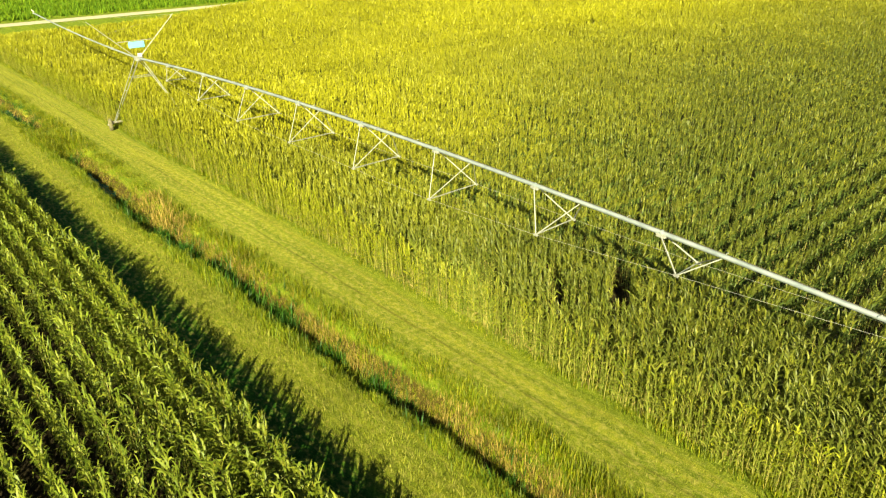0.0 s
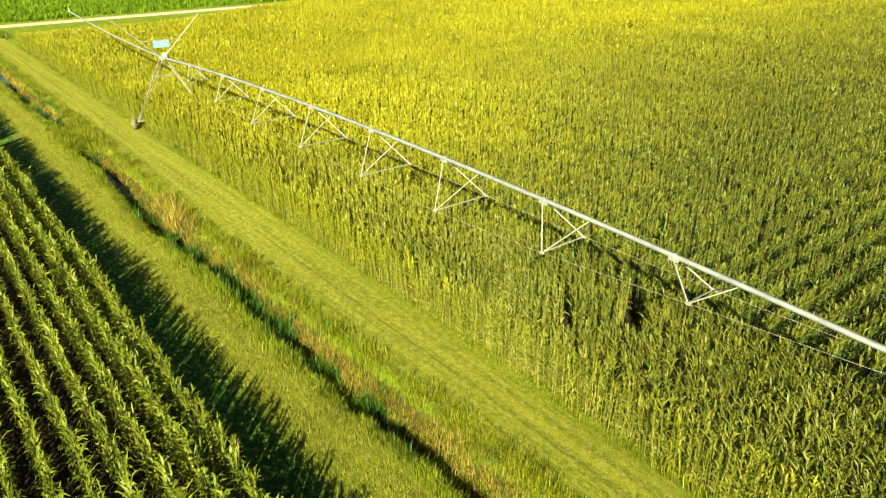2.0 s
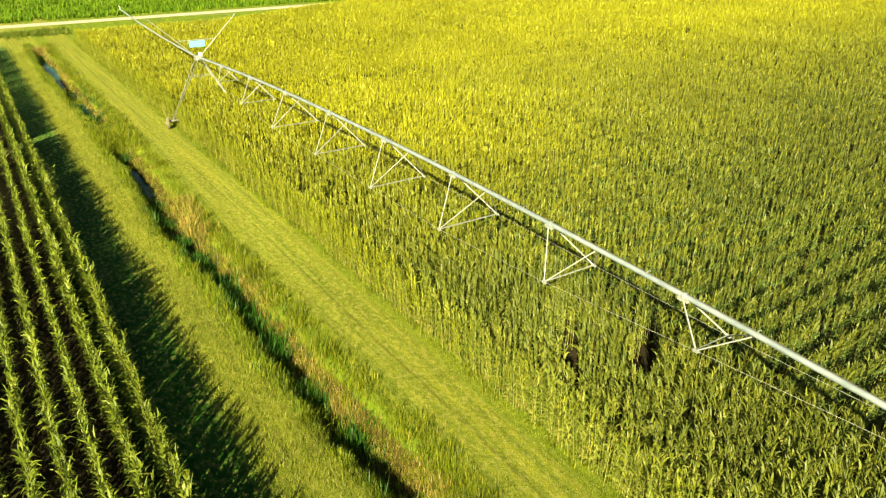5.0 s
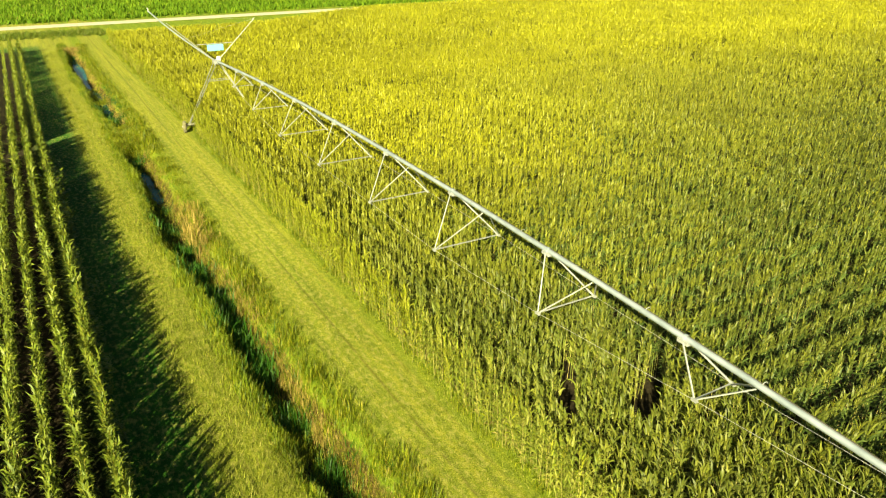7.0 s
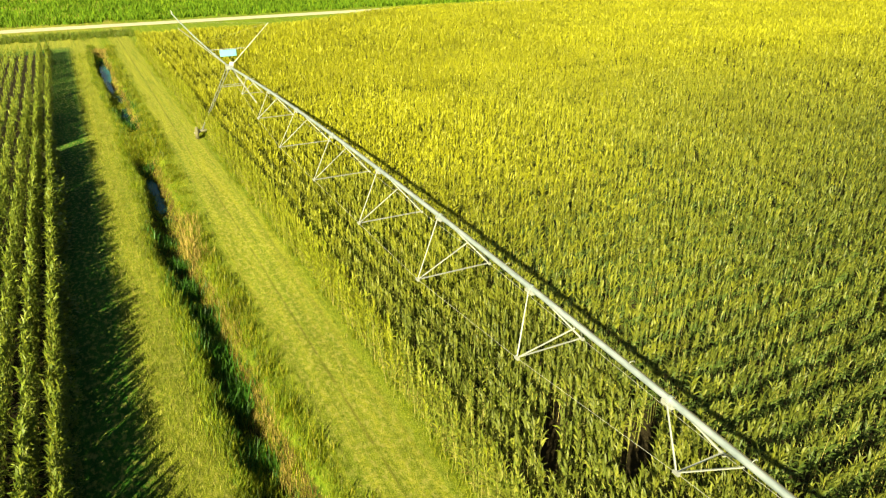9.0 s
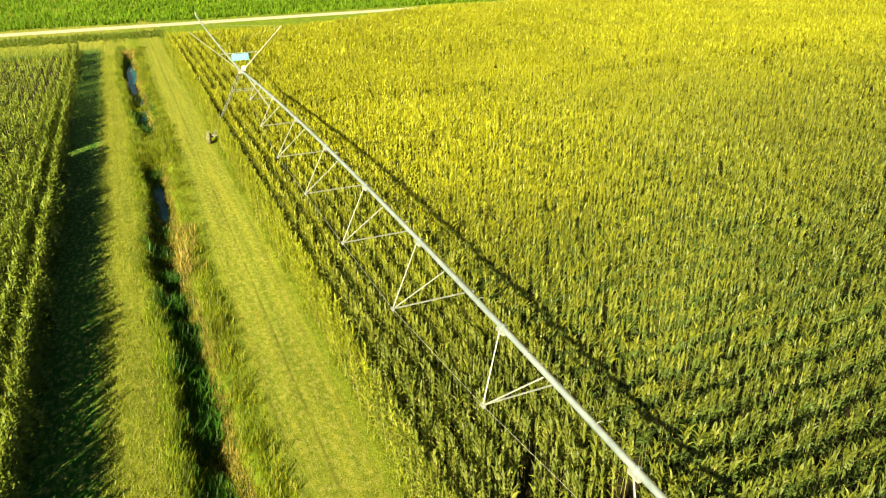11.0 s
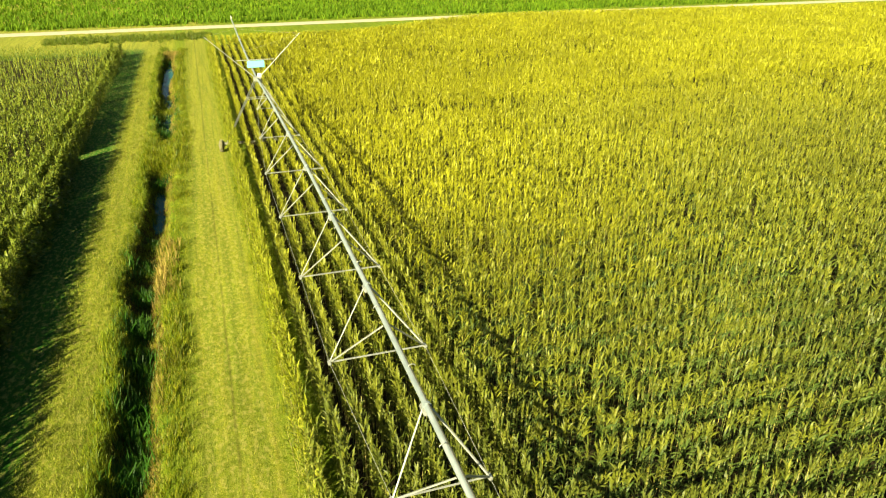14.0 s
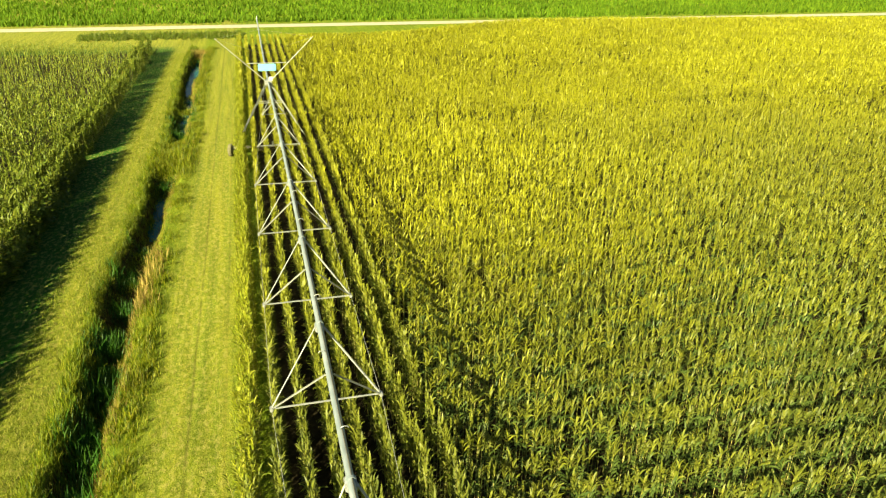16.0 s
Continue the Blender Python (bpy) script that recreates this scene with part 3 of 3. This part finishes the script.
# the two outer rows stand closer and close the wall of leaves
k = 1000
x, y = LEFT_X - LEFT_ROW * rng.integers(0, 2, k) + rng.normal(0, 0.08, k), -62 + 112 * rng.uniform(0, 1, k) ** 1.2
hit = sun_gap(x, y)
x, y, k = x[~hit], y[~hit], int((~hit).sum())
heap.scatter(CORN_RIM, np.stack([x, y, ground_z(x, y) - 0.01], 1), rng.uniform(0, 6.28, k), np.stack([rng.uniform(0.6, 0.8, k)] * 2 + [rng.uniform(0.8, 0.98, k)], 1))
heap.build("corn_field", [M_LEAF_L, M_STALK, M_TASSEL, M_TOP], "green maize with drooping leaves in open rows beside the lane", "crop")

for px, y0, y1, leaf in PLANTS:
    protos = []
    for _ in range(8):
        plant = new("corn_plant")
        for name, v, t, m in corn_parts(rng, 16, 4, 4, tw=0.012, low=0.06, wide=0.74, length=0.60, rise=(50, 80), tip=(-80, 25), lit_above=0.97, dry=-1 if leaf is M_LEAF_L else 0.2):
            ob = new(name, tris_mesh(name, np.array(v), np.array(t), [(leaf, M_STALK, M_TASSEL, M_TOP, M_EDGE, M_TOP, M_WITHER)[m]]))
            ob.parent = plant
        tagged(plant, "single tall maize plant with arching leaves and pale tassel", "maize plant", "maize plants at the lane edge")
        protos.append(plant)
    y, k = y0, 0
    while y < y1:
        x = px + rng.normal(0, 0.05)
        m = Matrix.LocRotScale((x, y, float(ground_z(x, y)) - 0.01), Euler((rng.normal(0, 0.04), rng.normal(0, 0.04), math.pi / 2 + rng.normal(0, 0.6))), (1, 1, rng.uniform(0.9, 1.1)))
        if k >= 8 and gaps(np.array([x]), np.array([y]))[0]:
            y += 0.165
            continue
        if k < 8:
            protos[k].matrix_basis = m
        else:
            copy_thing(protos[int(rng.integers(8))], m)
        k += 1
        y += 0.165 * rng.uniform(0.75, 1.25)

# low green crop beyond the road
heap = Heap()
FAR_CROP = [blade_template(rng, 6, 0.9, 0.7, 0.28, 2, 0.5) for _ in range(6)]
k = 20000
q = np.stack([rng.uniform(-110, 230, k), 84 + 100 * rng.uniform(0, 1, k) ** 1.3], 1)
q[:, 0] = np.round(q[:, 0] / 1.5) * 1.5 + rng.normal(0, 0.2, k)
heap.scatter(FAR_CROP, np.stack([q[:, 0], q[:, 1] + 0.012 * q[:, 0], 0 * q[:, 0]], 1), rng.uniform(0, 6.28, k), rng.uniform(0.8, 1.3, k))
heap.build("far_crop", [M_FAR], "low bright green crop beyond the gravel road", "crop")

# ---- grass ----
heap = Heap()
MOWN = [blade_template(rng, 4, 0.09, 0.07, 0.03, 2, 0.9) for _ in range(8)]
DARK_TUFT = [blade_template(rng, 4, 0.20, 0.12, 0.04, 2, 0.7) for _ in range(8)]
TALL = [blade_template(rng, 5, 0.55, 0.10, 0.034, 3, 0.55) for _ in range(8)]


def lawn(heap, x0, x1, y0, y1, count, templates, lo, hi, bias=1.0, green=None):
    """Tufts over a stretch of ground, denser towards low y; green gives the share in the dimmer colour."""
    q = np.stack([rng.uniform(x0, x1, count), y0 + (y1 - y0) * rng.uniform(0, 1, count) ** bias], 1)
    q = q[(np.abs(q[:, 0] - ditch_line(q[:, 1])) > 0.75) & (np.abs(q[:, 0] + 4.5) > 0.12) & (np.abs(q[:, 0] + 3.25) > 0.1)]
    dimmed = rng.uniform(0, 1, len(q)) < (green(q[:, 0], q[:, 1]) if green else 0)
    for q, kind in ((q[~dimmed], templates), (q[dimmed], swap(templates, 0, 1))):
        k = len(q)
        heap.scatter(kind, np.stack([q[:, 0], q[:, 1], ground_z(q[:, 0], q[:, 1])], 1), rng.uniform(0, 6.28, k), rng.uniform(lo, hi, k))


lawn(heap, -11.4, -2.0, -66, 66, 42000, MOWN, 0.5, 1.4, 1.5, lambda x, y: np.clip((np.where(x < -8.6, -16, -20) - y) / 24, 0, 1))
STUBBLE = [blade_template(rng, 5, 0.16, 0.12, 0.022, 2, 0.8) for _ in range(8)]
lawn(heap, -11.4, -8.9, -60, 50, 9000, STUBBLE, 0.6, 1.6, 1.5, lambda x, y: np.clip((-20 - y) / 22, 0, 0.6))
heap.build("mown_grass", [M_MOWN, M_MOWN_DIM], "short mown yellow-green grass with pale clippings", "grass")
heap = Heap()
lawn(heap, -14.0, -11.2, -60, 56, 10000, DARK_TUFT, 0.12, 0.32, 1.3)
y = -60 + 108 * rng.uniform(0, 1, 5000) ** 1.2
x = ditch_line(y) + rng.normal(-0.15, 0.4, 5000)
hump = np.clip(0.9 + 0.8 * lane_noise(x, y, 0.9), 0.2, 1.6) * (1 - 0.8 * np.clip(ditch_pool(y) + np.exp(-((y - 1.5) / 4.5) ** 4), 0, 1))
heap.scatter(TALL, np.stack([x, y, ground_z(x, y)], 1), rng.uniform(0, 6.28, 5000), hump * rng.uniform(0.6, 1.2, 5000))
# dark grass tufts in a clump and along a line beside the ditch
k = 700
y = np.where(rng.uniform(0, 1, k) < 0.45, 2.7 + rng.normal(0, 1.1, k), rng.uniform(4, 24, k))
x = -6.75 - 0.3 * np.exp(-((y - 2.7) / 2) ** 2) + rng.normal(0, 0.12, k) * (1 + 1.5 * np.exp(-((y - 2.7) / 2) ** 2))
heap.scatter(DARK_TUFT, np.stack([x, y, ground_z(x, y)], 1), rng.uniform(0, 6.28, k), rng.uniform(0.6, 1.3, k))
heap.build("lush_grass", [M_DARK_GRASS], "dark green grass, shade included in its colour, beside the maize and inside the ditch", "grass")

heap = Heap()


def bank(y0, y1, count, offset, spread, size, templates, bias=1.2, clumpy=1.0):
    y = y0 + (y1 - y0) * rng.uniform(0, 1, count) ** bias
    x = ditch_line(y) + offset + rng.normal(0, spread, count)
    clump = 0.8 + clumpy * (0.35 * lane_noise(x, y, 1.1) + 0.2 * lane_noise(x, y, 0.33))
    heap.scatter(templates, np.stack([x, y, ground_z(x, y)], 1), rng.uniform(0, 6.28, count), size * np.clip(clump, 0.25, 1.4) * rng.uniform(0.7, 1.2, count))


bank(-66, 55, 9500, -1.05, 0.24, 0.8, swap(TALL, 0, 1))
bank(-66, 55, 8500, 1.4, 0.36, 0.75, TALL)
bank(-3.5, 6.5, 2500, 0.0, 0.55, 1.3, TALL)
bank(-60, -4, 2200, -0.45, 0.28, 0.9, swap(TALL, 0, 1))
bank(-64, -4, 4200, 0.62, 0.2, 0.6, TALL)
bank(6, 50, 1100, -0.45, 0.25, 0.9, TALL)
for y in (17.5, 24.0, 30.5):
    bank(y, y + 2.0, 260, 0.0, 0.45, 0.9, TALL)
k = 4200
y = -70 + 126 * rng.uniform(0, 1, k) ** 1.1
x = EDGE_X - 0.12 + rng.normal(0, 0.27, k)
heap.scatter(TALL, np.stack([x, y, ground_z(x, y)], 1), rng.uniform(0, 6.28, k), rng.uniform(0.3, 0.75, k) * np.clip(0.9 + 0.4 * lane_noise(x * 0, y, 0.7) + 0.25 * np.clip((y + 40) / 40, 0, 1), 0.4, 1.4))
heap.build("ditch_grass", [M_GRASS, M_BANK], "tall yellow-green grass along the ditch banks and field edge", "grass")
heap = Heap()
bank(-66, 52, 4200, 0.62, 0.2, 0.62, TALL)
bank(-24, -17, 130, 1.0, 0.3, 1.5, TALL)
bank(-60, -22, 900, 0.55, 0.2, 0.7, TALL, 1.0)
bank(49.0, 51.5, 160, 0.0, 0.5, 1.0, TALL)
bank(-4.5, -2.5, 100, 0.1, 0.4, 0.9, TALL)
heap.build("dry_grass", [M_DRY], "orange-brown dry weeds on the sunlit bank of the ditch", "grass")
# weeds along the edge of the western maize and before the road
heap = Heap()


def weed_template(rng):
    """A bushy weed: a few stems with many small leaves."""
    v, t = [], []
    for _ in range(4):
        a, lean = rng.uniform(0, 6.28), rng.uniform(0.05, 0.35)
        h = rng.uniform(0.6, 1.1)
        for u in np.linspace(0.12, 1.0, 9):
            c = np.array((math.cos(a) * lean * u, math.sin(a) * lean * u, h * u))
            b = rng.uniform(0, 6.28)
            d = np.array((math.cos(b), math.sin(b), rng.uniform(-0.3, 0.7))) * rng.uniform(0.10, 0.22) * (1.15 - 0.5 * u)
            w = np.array((-math.sin(b), math.cos(b), rng.normal(0, 0.3))) * rng.uniform(0.03, 0.06)
            o = len(v)
            v += [c, c + d * 0.5 + w, c + d, c + d * 0.5 - w]
            t += [(o, o + 1, o + 2), (o, o + 2, o + 3)]
    return np.array(v), np.array(t), np.zeros(len(t), int)


WEED = [blade_template(rng, 12, 0.8, 0.18, 0.07, 3, 0.6) for _ in range(8)]
BUSH = [weed_template(rng) for _ in range(8)]
k = 1500
y = rng.uniform(-80, 55, k)
x = LEFT_X - 0.1 + np.abs(rng.normal(0, 0.3, k))
rise = np.exp(-((y + 16) / 15) ** 4)
tall = np.clip(0.4 + 0.85 * rise + 0.45 * lane_noise(x * 0, y, 0.45) + 0.4 * lane_noise(x * 0 + 3, y, 0.17), 0.12, 1.9)
tall = tall * rng.uniform(0.6, 1.2, k) * np.where(sun_gap(x, y), 0.15, 1.0)
heap.scatter(BUSH, np.stack([x, y, ground_z(x, y)], 1), rng.uniform(0, 6.28, k), tall)
k = 1500
x = -26 + 24 * rng.uniform(0, 1, k)
y = 67.0 + rng.normal(0, 1.6, k)
heap.scatter(WEED, np.stack([x, y, 0 * x], 1), rng.uniform(0, 6.28, k), rng.uniform(0.3, 1.0, k))
heap.build("weeds", [M_WEED], "ragged green weeds along the crop edge and before the road", "weeds")

# ---- the irrigation machine ----
SPAN = 59.9


def pipe_z(y):
    return 6.28 - 0.75 * ((y + 29.35) / 29.35) ** 2


pivot = new("irrigation_span")
tagged(pivot, "galvanised steel irrigation span with trusses arching over the maize", "irrigator")

TRUSS = [(0.72, -7.46, 4.89), (1.18, -13.9, 4.60), (1.5, -20.35, 4.43), (1.5, -26.75, 4.42), (1.5, -33.1, 4.42), (1.5, -39.1, 4.43), (1.18, -45.3, 4.60), (0.72, -51.3, 4.89)]
joints = [-0.05] + [y + 1.15 for _, y, _ in TRUSS] + [-SPAN + 0.05]
for y0, y1 in zip(joints[:-1], joints[1:]):
    ys = np.linspace(y0, y1, 5)
    pipe = part("pipe", tube([Vector((0, v, pipe_z(v))) for v in ys], 0.084, 14), M_PIPE, pivot)
    part("flange", rod((0, y1 + 0.04, pipe_z(y1)), (0, y1 - 0.04, pipe_z(y1)), 0.12, 14), M_PIPE, pipe)
    # power cable clipped along the top of the pipe
    part("cable", tube([Vector((0.03, v, pipe_z(v) + 0.094)) for v in ys], 0.014, 6), M_BLACK, pipe, "black power cable")
    for y in (y0 + (y1 - y0) * 0.25, y0 + (y1 - y0) * 0.75):
        # gooseneck over the pipe
        z = pipe_z(y) + 0.075
        k = 1 if int(abs(y) * 3) % 2 else -1
        bow = [Vector((k * 0.09 * (1 - math.cos(u)), y, z + 0.06 * math.sin(u))) for u in np.linspace(0, math.pi, 7)]
        part("gooseneck", tube(bow, 0.011, 6), M_STEEL, pipe)
for w, y, z in TRUSS:
    far, close = (0, y + 1.15, pipe_z(y + 1.15) - 0.06), (0, y - 1.2, pipe_z(y - 1.2) - 0.06)
    for k in (-1, 1):
        foot = (k * w, y, z)
        part("strut", angle_bar(foot, (k * 0.1, far[1], far[2]), 0.038), M_STEEL, pivot)
        part("strut", angle_bar(foot, (k * 0.1, close[1], close[2]), 0.042), M_STEEL, pivot)
        part("rod_socket", block(foot, (0.10, 0.2, 0.10), 0.02), M_STEEL, pivot)
    part("cross_bar", angle_bar((-w, y, z), (w, y, z), 0.05), M_STEEL, pivot)
    part("bracket", block((0, far[1], far[2] - 0.02), (0.26, 0.4, 0.14), 0.03), M_STEEL, pivot)
ends = [(0.35, -0.3, pipe_z(0) - 0.1)] + TRUSS + [(0.35, -SPAN + 0.3, pipe_z(-SPAN) - 0.1)]
for k in (-1, 1):
    for (w0, y0, z0), (w1, y1, z1) in zip(ends[:-1], ends[1:]):
        part("truss_rod", rod((k * w0, y0, z0), (k * w1, y1, z1), 0.006, 6), M_CABLE, pivot)


def torus(centre, big, small, axis_y=True, seg=28, ring=10):
    """A tyre lying in the x-z plane."""
    bm = bmesh.new()
    vs = []
    for i in range(seg):
        a = 2 * math.pi * i / seg
        row = []
        for j in range(ring):
            b = 2 * math.pi * j / ring
            r = big + small * math.cos(b)
            row.append(bm.verts.new((centre[0] + r * math.cos(a), centre[1] + small * 1.15 * math.sin(b), centre[2] + r * math.sin(a))))
        vs.append(row)
    for i in range(seg):
        for j in range(ring):
            bm.faces.new((vs[i][j], vs[i][(j + 1) % ring], vs[(i + 1) % seg][(j + 1) % ring], vs[(i + 1) % seg][j]))
    # lugs of the tread
    for i in range(seg):
        a = 2 * math.pi * (i + 0.5) / seg
        c = (centre[0] + (big + small) * math.cos(a), centre[1] + 0.05 * (1 if i % 2 else -1), centre[2] + (big + small) * math.sin(a))
        block_into(bm, c, (0.05, 0.14, 0.035), 0, Matrix.Rotation(-a + math.pi / 2, 4, "Y"))
    bmesh.ops.recalc_face_normals(bm, faces=bm.faces)
    return bm


def drive_tower(y0):
    """A-frame tower on two rubber tyres, with its base beam across the pipe."""
    tower = new("drive_tower")
    tower.location = (0, y0, 0)
    top = pipe_z(0)
    B = 3.27
    part("base_beam", block((0, 0, 0.62), (2 * B - 0.44, 0.14, 0.16), 0.02), M_MUD, tower)
    for k in (-1, 1):
        for j in (-1, 1):
            part("leg", angle_bar((k * (B - 0.45), j * 0.1, 0.68), (k * 0.14, j * 0.42, top - 0.08), 0.065), M_STEEL, tower)
        part("brace", angle_bar((k * (B - 0.45) * 0.52, -0.24, 3.05), (k * (B - 0.45) * 0.52, 0.24, 3.05), 0.05), M_STEEL, tower)
        wheel = new("wheel")
        wheel.parent = tower
        wheel.matrix_local = pose(k * B, 0, 0.47, 0, 0, 78)
        part("tyre", torus((0, 0, 0), 0.335, 0.13), M_TYRE, wheel, "dusty black lugged rubber tyre")
        bm = rod((0, -0.08, 0), (0, 0.08, 0), 0.26, 20)
        rod_into(bm, (0, -0.16, 0), (0, 0.22, 0), 0.09, 12)
        part("rim", bm, M_MUD, wheel, "muddy steel rim")
        bm = block((k * (B - 0.24), 0.18, 0.56), (0.26, 0.18, 0.26), 0.03)
        part("gearbox", bm, M_MUD, tower)
    for z, j in ((4.05, -1), (4.05, 1)):
        f = (top - 0.08 - z) / (top - 1.08)
        w = 0.14 + (B - 0.59) * f
        d = 0.42 - 0.32 * f
        part("cross_brace", angle_bar((-w, j * d, z), (w, j * d, z), 0.05), M_STEEL, tower)
    part("head", block((0, 0, top - 0.02), (0.55, 0.75, 0.34), 0.05), M_STEEL, tower)
    part("motor", rod((0.0, 0.06, 0.74), (0.0, 0.5, 0.74), 0.12, 14), M_STEEL, tower)
    part("control_box", block((0.2, 0.1, top + 0.22), (0.3, 0.26, 0.32), 0.03), M_WHITE, tower, "white tower control box")
    return tagged(tower, "galvanised A-frame drive tower on two lugged tyres", "drive tower", "drive towers")


drive_tower(0.0)
drive_tower(-SPAN)

# raised V-mast and sign over the last tower
mast = new("boom_mast")
top = pipe_z(0)
for k in (-1, 1):
    part("mast_arm", rod((k * 0.12, 0.02, top + 0.05), (k * 3.52, 0.06, 8.78), 0.036, 10, 0.028), M_STEEL, mast)
part("spreader", rod((-1.42, 0.04, 6.95), (1.42, 0.04, 6.95), 0.03, 8), M_STEEL, mast)
tagged(mast, "steel V-shaped mast spreading above the tower head", "mast")
sign = new("sign_box")
part("panel", block((0, -0.16, 6.66), (1.3, 0.16, 0.5), 0.03), M_BOX, sign, "pale cyan panel")
for k in (-1, 1):
    part("hanger", block((k * 0.5, -0.05, 6.93), (0.05, 0.22, 0.05), 0.01), M_STEEL, sign)
tagged(sign, "pale cyan box hung between the mast arms", "box")

# overhang beyond the last tower
boom = new("overhang_boom")
TIP = 31.2


def boom_z(y):
    return 5.50 + (6.50 - 5.50) * (y / TIP) - 0.22 * math.sin(math.pi * y / TIP)


ys = np.linspace(0.06, TIP, 6)
for a, b in zip(ys[:-1], ys[1:]):
    pipe = part("pipe", tube([Vector((0, v, boom_z(v))) for v in np.linspace(a, b, 4)], 0.072, 12), M_PIPE, boom)
    part("flange", rod((0, b - 0.05, boom_z(b)), (0, b + 0.03, boom_z(b)), 0.11, 12), M_STEEL, pipe)
for k in (-1, 1):
    for y in (12.5, 25.0):
        part("stay_cable", rod((k * 3.5, 0.06, 8.76), (k * 0.06, y, boom_z(y)), 0.005, 6), M_CABLE, boom)
gun = part("end_gun", rod((0, TIP - 0.1, boom_z(TIP)), (0, TIP - 0.1, boom_z(TIP) + 0.2), 0.06, 10), M_STEEL, boom)
part("nozzle", rod((0, TIP - 0.2, boom_z(TIP) + 0.18), (0, TIP + 0.6, boom_z(TIP) + 0.32), 0.05, 10, 0.03), M_WHITE, gun)
tagged(boom, "long galvanised overhang pipe with stay cables and end gun", "irrigator")
